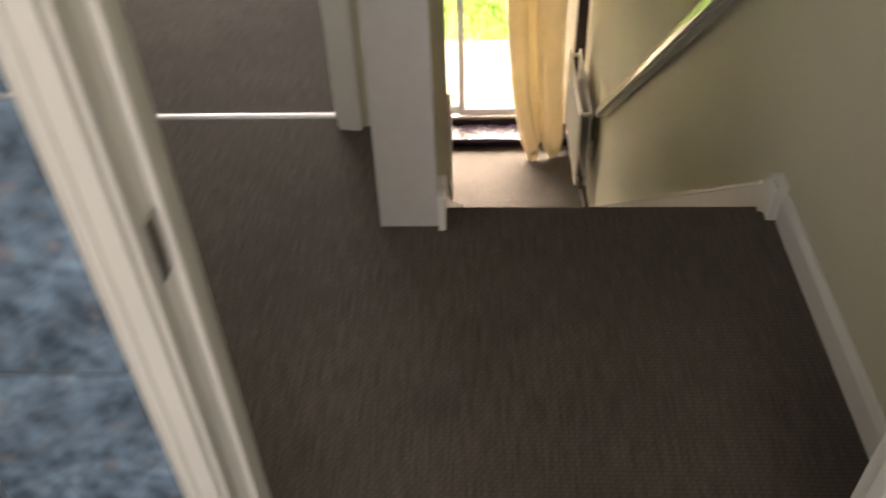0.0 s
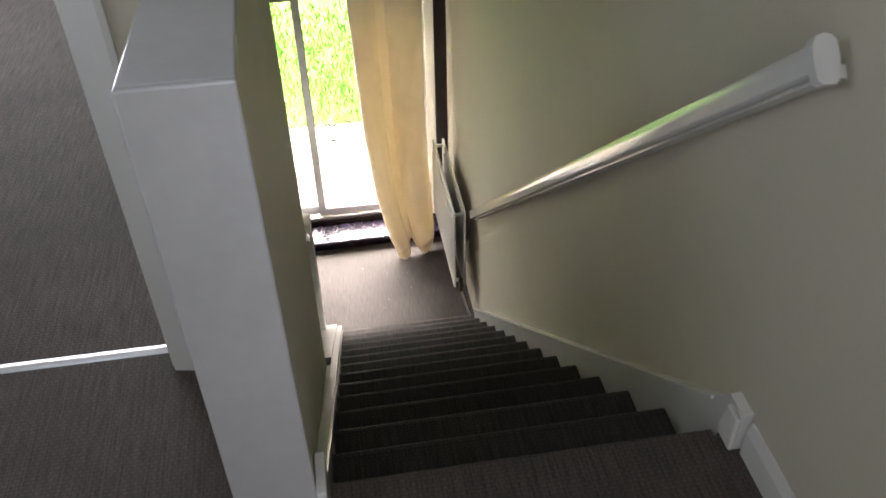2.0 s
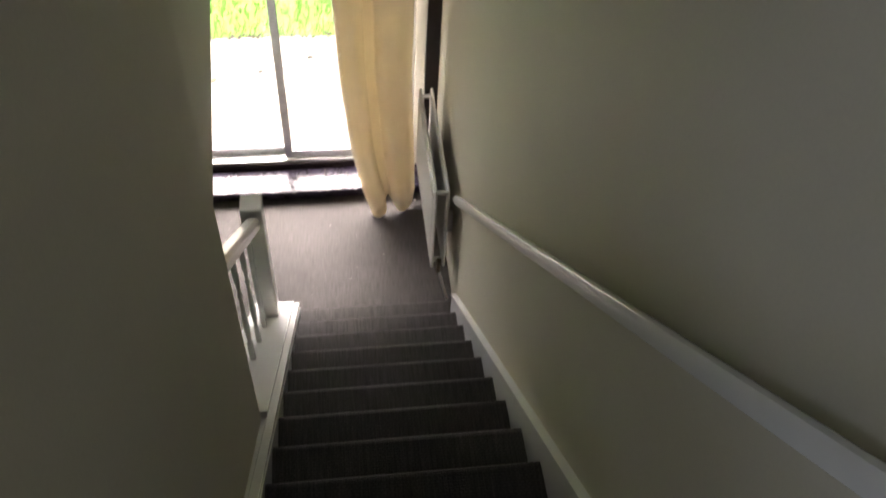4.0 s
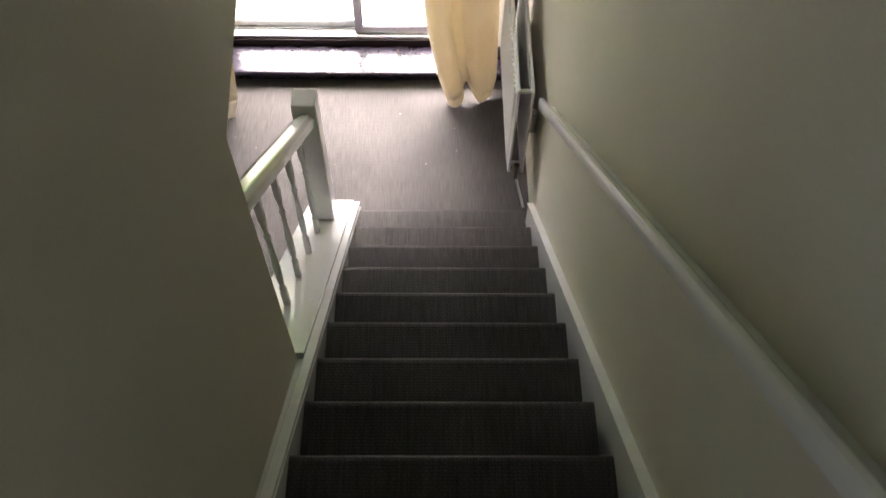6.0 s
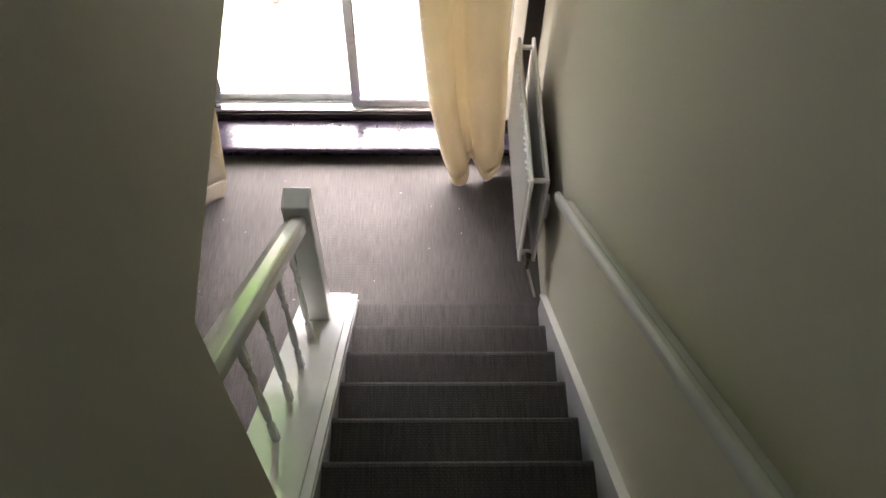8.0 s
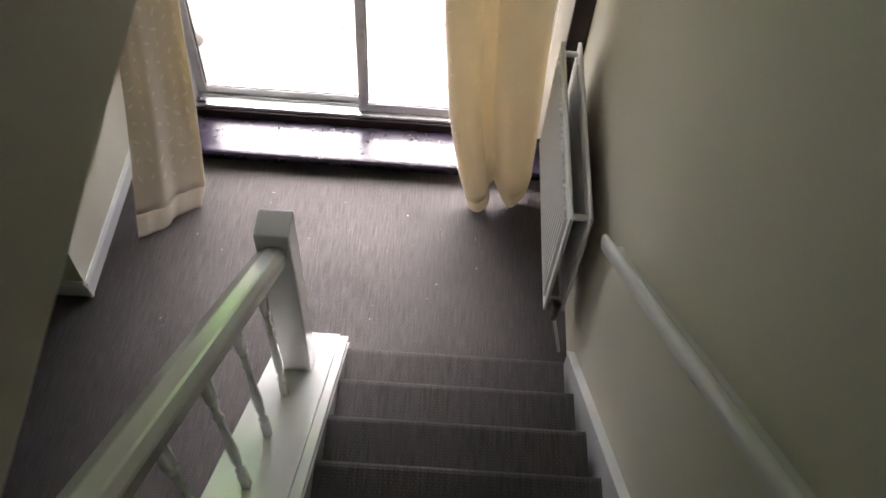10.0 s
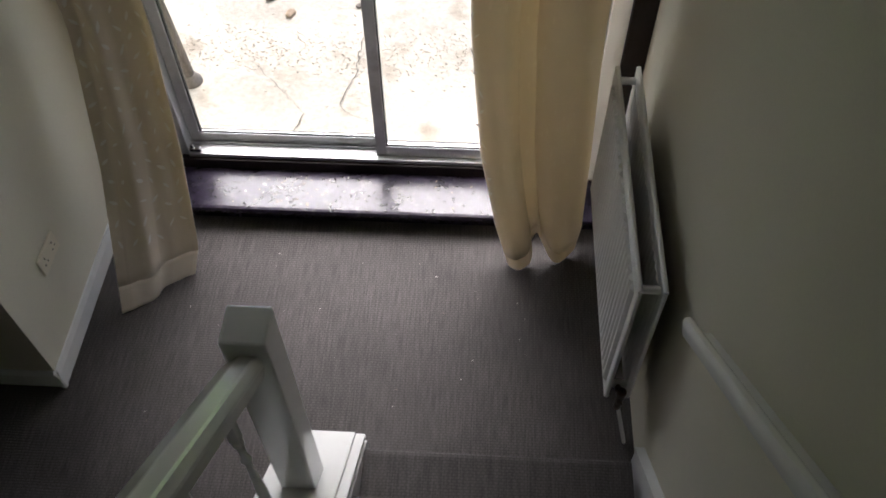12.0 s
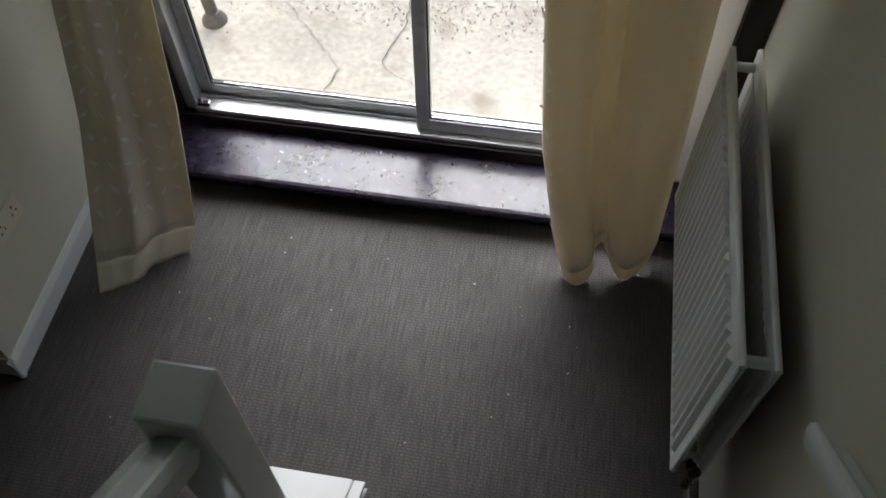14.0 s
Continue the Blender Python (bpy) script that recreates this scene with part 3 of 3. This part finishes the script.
rod(bm, (-0.104, RY0 - 0.045, RZ0 + 0.03), (-0.104, RY0 + 0.03, RZ0 + 0.03), 0.010)
rod(bm, (-0.104, RY0 - 0.03, RZ0 - 0.02), (-0.104, RY0 - 0.03, RZ0 + 0.065), 0.013)
valve = part("valve", bm, BRONZE, rad, "tarnished lockshield valve", smooth=True)
part("valve_cap", lathe(bmesh.new(), [(0.014, 0), (0.017, 0.006), (0.016, 0.03), (0.010, 0.036)], (-0.104, RY0 - 0.03, RZ0 + 0.06)), BRONZE, valve, "tarnished valve cap", smooth=True)
part("feed_pipe", rod(bmesh.new(), (-0.035, RY0 - 0.03, 0.0), (-0.104, RY0 - 0.03, RZ0 - 0.005), 0.0078), GLOSS, rad, "white painted feed pipe", smooth=True)

# ---- curtains ----


def curtain(name, label, rows, folds, depth, seed, z_hem, foot=1.0, phase=0.0, panels=None):
    """Cloth that hangs in folds; rows: height, then the line's two ends (x, y), with folds more open lower down."""
    rng = random.Random(seed)
    ph = [rng.uniform(0, 6.28) for _ in range(4)]
    nu, nv = 120, 60
    zs = [r[0] for r in rows]
    ob = holder(name, label, "curtain", group="garden door curtains")

    def build(z_lo, z_hi, nvv, puff):
        bm = bmesh.new()
        grid = []
        for j in range(nvv + 1):
            z = z_lo + (z_hi - z_lo) * j / nvv
            a = [np.interp(z, zs, [r[1][c] for r in rows]) for c in (0, 1)]
            b = [np.interp(z, zs, [r[2][c] for r in rows]) for c in (0, 1)]
            d = Vector((b[0] - a[0], b[1] - a[1], 0))
            nrm = Vector((-d.y, d.x, 0)).normalized()
            line = []
            for i in range(nu + 1):
                u = i / nu
                w = u + 0.018 * math.sin(2 * math.pi * 2 * u + ph[0] + z * 0.8)
                f = math.sin(2 * math.pi * folds * w + phase + 0.25 * math.sin(z * 2 + ph[2]))
                f = math.copysign(abs(f) ** 0.75, f) + 0.3 * math.sin(2 * math.pi * folds * 2.3 * u + ph[3] + z)
                if panels:
                    lo, hi = panels - 0.04, panels + 0.10
                    q = u / lo if u < lo else max(0.0, (u - hi) / (1 - hi))
                    f = (1.0 if u < lo else 1.2) * math.sin(math.pi * min(1.0, q)) ** 0.5 * (1 + 0.10 * math.sin(8 * q + z * 1.5)) - 0.9
                    f *= -1
                amp = depth * (0.75 + 0.25 * math.sin(z * 1.7 + ph[2])) * (0.6 + 0.4 * math.sin(math.pi * u)) * (foot + (1 - foot) * min(1.0, z / 0.7))
                drop = 0.012 * foot * math.sin(2 * math.pi * folds * w + ph[3]) * max(0.0, 1 - z * 6) if z < 0.17 else 0
                if panels:
                    drop = max(0.0, 1 - z / 0.35) * (0.13 * math.exp(-((u - panels - 0.03) / 0.10) ** 2) + 0.05 * max(0.0, u - 0.8) / 0.2)
                crease = 0.003 * noise.noise((u * 9, z * 7, seed)) + 0.008 * noise.noise((u * 3, z * 3, seed + 5))
                p = Vector((a[0], a[1], 0)) + d * u + nrm * (f * amp + crease + puff)
                line.append(bm.verts.new((p.x, p.y, max(0.004, z + drop))))
            grid.append(line)
        for p, q in zip(grid, grid[1:]):
            for i in range(nu):
                bm.faces.new((p[i], p[i + 1], q[i + 1], q[i]))
        return bm

    cloth = part("cloth", build(z_hem, 2.30, nv, 0.0), CURTAIN, ob, smooth=True)
    hem = part("hem", build(0.004, z_hem, 6, 0.0), CURTAIN, ob, "doubled bottom hem", smooth=True)
    me = cloth.data
    bm = bmesh.new()
    for col in ((0.03,) if panels else (0.10, 0.26, 0.42, 0.58, 0.74, 0.90)):
        for r in range(3, 40, 2):
            i, j = int((col + rng.uniform(-0.02, 0.02)) * nu), r + (int(col * 50) % 2)
            v0 = me.vertices[j * (nu + 1) + i].co
            side = (me.vertices[j * (nu + 1) + i + 2].co - v0).normalized()
            up = (me.vertices[(j + 1) * (nu + 1) + i].co - v0).normalized()
            out = side.cross(up).normalized()
            if out.y > 0:
                out = -out
            a = rng.uniform(0.3, 1.1) * rng.choice((-1, 1))
            ax, bx = up * math.cos(a) + side * math.sin(a), side * math.cos(a) - up * math.sin(a)
            L, W = rng.uniform(0.013, 0.024), rng.uniform(0.004, 0.008)
            c = v0 + out * 0.0045
            bm.faces.new([bm.verts.new(c + ax * (L * p) + bx * (W * q)) for p, q in ((-1, 0), (-0.4, 0.9), (0.3, 0.8), (1, 0), (0.3, -0.8), (-0.4, -0.9))])
    tagged(part("leaf_pattern", bm, LEAFSAT, cloth, "pale woven satin leaf sprigs"), kind="stuff")
    for o in (cloth, hem):
        s = o.modifiers.new("thickness", "SOLIDIFY")
        s.thickness = 0.003
    return ob


curtain("curtain", "cream satin curtain with woven leaf sprigs, trailing on the carpet",
        [(0.0, (-1.98, 0.58), (-1.74, 0.79)), (0.10, (-1.99, 0.66), (-1.715, 0.86)), (0.5, (-1.995, 0.90), (-1.715, 1.00)), (1.0, (-1.98, 1.06), (-1.72, 1.12)), (2.3, (-1.96, 1.20), (-1.76, 1.22))], 1.2, 0.05, 3, 0.09, 0.3, 2.07)
curtain("curtain", "cream satin curtain hanging in deep folds beside the radiator",
        [(0.0, (-0.44, 0.86), (-0.165, 0.97)), (0.08, (-0.47, 0.89), (-0.15, 0.99)), (0.15, (-0.50, 0.92), (-0.15, 1.01)), (0.5, (-0.58, 1.00), (-0.16, 1.06)), (1.0, (-0.63, 1.08), (-0.18, 1.12)), (2.3, (-0.68, 1.20), (-0.17, 1.22))], 1.8, 0.095, 8, 0.05, 0.9, 2.45, 0.40)
ct = holder("curtain_track", "plain white curtain track above the garden door", "curtain track")
part("rail", box(bmesh.new(), -2.11, -0.02, 1.20, 1.225, 2.30, 2.33, bevel=0.003), GLOSS, ct)
for x in (-1.95, -1.05, -0.15):
    part("bracket", box(bmesh.new(), x - 0.01, x + 0.01, 1.2255, WF - 0.0005, 2.305, 2.325), GLOSS, ct)

# ---- socket ----
so = holder("wall_socket", "cream double power socket on the return wall", "power socket")
part("plate", box(bmesh.new(), -2.1195, -2.110, 0.50, 0.645, 0.385, 0.47, bevel=0.004), SOCKET, so)
for y in (0.537, 0.608):
    for dy, dz, h in ((0, 0.018, 0.009), (-0.011, -0.006, 0.007), (0.011, -0.006, 0.007)):
        part("pin_hole", box(bmesh.new(), -2.1105, -2.1090, y + dy - 0.003, y + dy + 0.003, 0.425 + dz - h / 2, 0.425 + dz + h / 2), HOLE, so)
    part("switch", box(bmesh.new(), -2.1105, -2.1065, y - 0.006, y + 0.006, 0.452, 0.464, bevel=0.001), SOCKET, so)

# ---- carpet litter ----
for i in range(34):
    x, y = random.uniform(-1.9, -0.2), random.uniform(0.1, 1.0)
    bm = bmesh.new()
    s = random.uniform(0.0015, 0.0035)
    bmesh.ops.create_icosphere(bm, subdivisions=1, radius=s, matrix=Matrix.LocRotScale((x, y, s * 0.3), Euler((0, 0, random.uniform(0, 3))), (random.uniform(0.8, 2.6), 0.6, 0.5)))
    thing("lint", bm, random.choice((LINT, LINT, STONE)), "small scrap of lint on the carpet", "lint", group="scraps on the carpet")

# ---- garden ----
GZ = -0.04
bm = bmesh.new()
S = 400.0
vs = [bm.verts.new(p) for p in ((-S, WF + 0.25, GZ - 0.03), (S, WF + 0.25, GZ - 0.03), (S, S, GZ - 0.03), (-S, S, GZ - 0.03))]
bm.faces.new(vs)
vs = [bm.verts.new(p) for p in ((-S, -S, GZ - 0.18), (S, -S, GZ - 0.18), (S, WF + 0.25, GZ - 0.18), (-S, WF + 0.25, GZ - 0.18))]
bm.faces.new(vs)
thing("ground", bm, LAWN, "rough patchy green lawn", "lawn", "structure")
bm = bmesh.new()
nx, ny = 90, 24
grid = [[bm.verts.new((-6 + 9 * i / nx, WF + 0.25 + (3.05 - WF - 0.25 + 0.03 * noise.noise((i * 0.4, 0, 2))) * j / ny, GZ + 0.006 * noise.noise((i * 0.3, j * 0.3, 0)))) for i in range(nx + 1)] for j in range(ny + 1)]
for a, b in zip(grid, grid[1:]):
    for i in range(nx):
        bm.faces.new((a[i], a[i + 1], b[i + 1], b[i]))
r = bmesh.ops.extrude_face_region(bm, geom=bm.faces[:])
bmesh.ops.translate(bm, verts=[v for v in r["geom"] if isinstance(v, bmesh.types.BMVert)], vec=(0, 0, -0.09))
bmesh.ops.recalc_face_normals(bm, faces=bm.faces[:])
thing("pavement_patio", bm, CONCRETE, "pale weathered concrete patio with cracks", "patio", "structure", smooth=True)


def crack(pts, w):
    bm = bmesh.new()
    rng = random.Random(int(abs(pts[0][0]) * 1000))
    path = []
    for (x0, y0), (x1, y1) in zip(pts, pts[1:]):
        n = max(2, int(math.hypot(x1 - x0, y1 - y0) / 0.025))
        for i in range(n):
            path.append((x0 + (x1 - x0) * i / n + rng.uniform(-0.008, 0.008), 0.035 + y0 + (y1 - y0) * i / n + rng.uniform(-0.006, 0.006)))
    path.append((pts[-1][0], pts[-1][1] + 0.035))
    L = [bm.verts.new((x - w * rng.uniform(0.3, 1), y, GZ + 0.008)) for x, y in path]
    Rr = [bm.verts.new((x + w * rng.uniform(0.3, 1), y + w * 0.4, GZ + 0.008)) for x, y in path]
    for i in range(len(path) - 1):
        bm.faces.new((L[i], Rr[i], Rr[i + 1], L[i + 1]))
    return thing("crack", bm, CRACK, "dirt-filled crack in the patio concrete", "crack", "structure")


crack([(-1.48, 1.60), (-1.436, 1.723), (-1.28, 1.811), (-1.215, 2.022), (-1.22, 2.25), (-1.16, 2.5)], 0.0038)
crack([(-1.28, 1.811), (-1.24, 1.75), (-1.0455, 1.66)], 0.0024)
crack([(-1.436, 1.723), (-1.542, 1.85), (-1.746, 2.08)], 0.0022)

bm = bmesh.new()
for i in range(2200):
    x, y = random.uniform(-3.2, 0.4), random.gauss(2.22, 0.11)
    if not 1.9 < y < 2.6:
        continue
    s = random.uniform(0.002, 0.007)
    bmesh.ops.create_icosphere(bm, subdivisions=1, radius=s, matrix=Matrix.LocRotScale((x, y, GZ + 0.004), Euler((0, 0, random.uniform(0, 3))), (1, 0.8, 0.5)))
thing("loose_gravel", bm, GRAVEL, "band of loose gravel across the patio", "gravel", "stuff")
for x, y, s, mt, lb in ((-1.75, 2.62, 0.022, STONE, "small dark stone on the patio"), (-1.62, 2.50, 0.028, LEAFMAT, "brown dead leaf on the patio"), (-1.26, 2.58, 0.018, STONE, "small dark stone on the patio"), (-0.86, 2.75, 0.022, STONE, "small dark stone on the patio")):
    bm = bmesh.new()
    bmesh.ops.create_icosphere(bm, subdivisions=2, radius=s, matrix=Matrix.LocRotScale((x, y, GZ + s * 0.45), Euler((0, 0, x * 7)), (1.3, 0.9, 0.5)))
    for v in bm.verts:
        v.co += Vector((noise.noise(v.co * 60), noise.noise(v.co * 60 + Vector((5, 0, 0))), 0)) * s * 0.3
    thing("pebble" if mt is STONE else "dead_leaf", bm, mt, lb, "stone" if mt is STONE else "leaf")

pole = holder("clothes_post", "weathered steel post standing in the patio", "post")
part("shaft", rod(bmesh.new(), (-2.03, 1.97, GZ), (-2.25, 2.05, 2.2), 0.027, 16), STEEL, pole, smooth=True)
part("foot", lathe(bmesh.new(), [(0.055, 0), (0.05, 0.02), (0.035, 0.035), (0.028, 0.05)], (-2.03, 1.97, GZ), 16), STEEL, pole, "rusty foot collar", smooth=True)

# grass blades at the edge of the lawn
vts, fcs = [], []
rng = random.Random(5)
for i in range(16000):
    x, y = rng.uniform(-4.5, 1.6), 3.06 + abs(rng.gauss(0, 1)) * 1.6
    h, a = rng.uniform(0.03, 0.10), rng.uniform(0, 6.28)
    w = 0.004 + 0.003 * (y - 3)
    dx, dy = math.cos(a) * w, math.sin(a) * w
    lx, ly = rng.uniform(-0.04, 0.04), rng.uniform(-0.04, 0.04)
    k = len(vts)
    vts += [(x - dx, y - dy, GZ - 0.031), (x + dx, y + dy, GZ - 0.031), (x + lx, y + ly, GZ - 0.03 + h)]
    fcs.append((k, k + 1, k + 2))
me = bpy.data.meshes.new("grass")
me.from_pydata(vts, [], fcs)
me.materials.append(BLADE)
tagged(new("grass", me), "unmown tufts of bright green grass", "grass", "", "stuff")
bm = bmesh.new()
for i in range(160):
    x = random.uniform(-2.4, 0.3)
    y = 3.06 + random.gauss(0, 0.025)
    s = random.uniform(0.008, 0.022)
    bmesh.ops.create_icosphere(bm, subdivisions=1, radius=s, matrix=Matrix.LocRotScale((x, y, GZ), Euler((0, 0, random.uniform(0, 3))), (1.3, 0.8, 0.5)))
thing("lawn_edge_litter", bm, SOIL, "dark soil and litter along the lawn edge", "litter", "stuff")

# ---- bathroom tiles beside the doorway ----
bw = bpy.data.objects["wall_bathroom"]
bm = bmesh.new()
box(bm, -2.25, -1.224, -4.308, -4.3005, UP, UP + 2.2)
ob = part("tile_bed", bm, GROUT, bw, "pale grout bed")
tw, th = 0.246, 0.36
bm = bmesh.new()
box(bm, -tw / 2 + 0.003, tw / 2 - 0.003, -0.006, 0, -th / 2 + 0.003, th / 2 - 0.003, bevel=0.002)
proto = part("tile", bm, TILE, bw)
z_first = UP + 0.115
spots = [(-1.224 - tw * (i + 0.5), z_first + th * (j + 0.5)) for i in range(4) for j in range(5)]
proto.location = (spots[0][0], -4.3085, spots[0][1])
for x, z in spots[1:]:
    o = proto.copy()
    scene.collection.objects.link(o)
    o.location = (x, -4.3085, z)
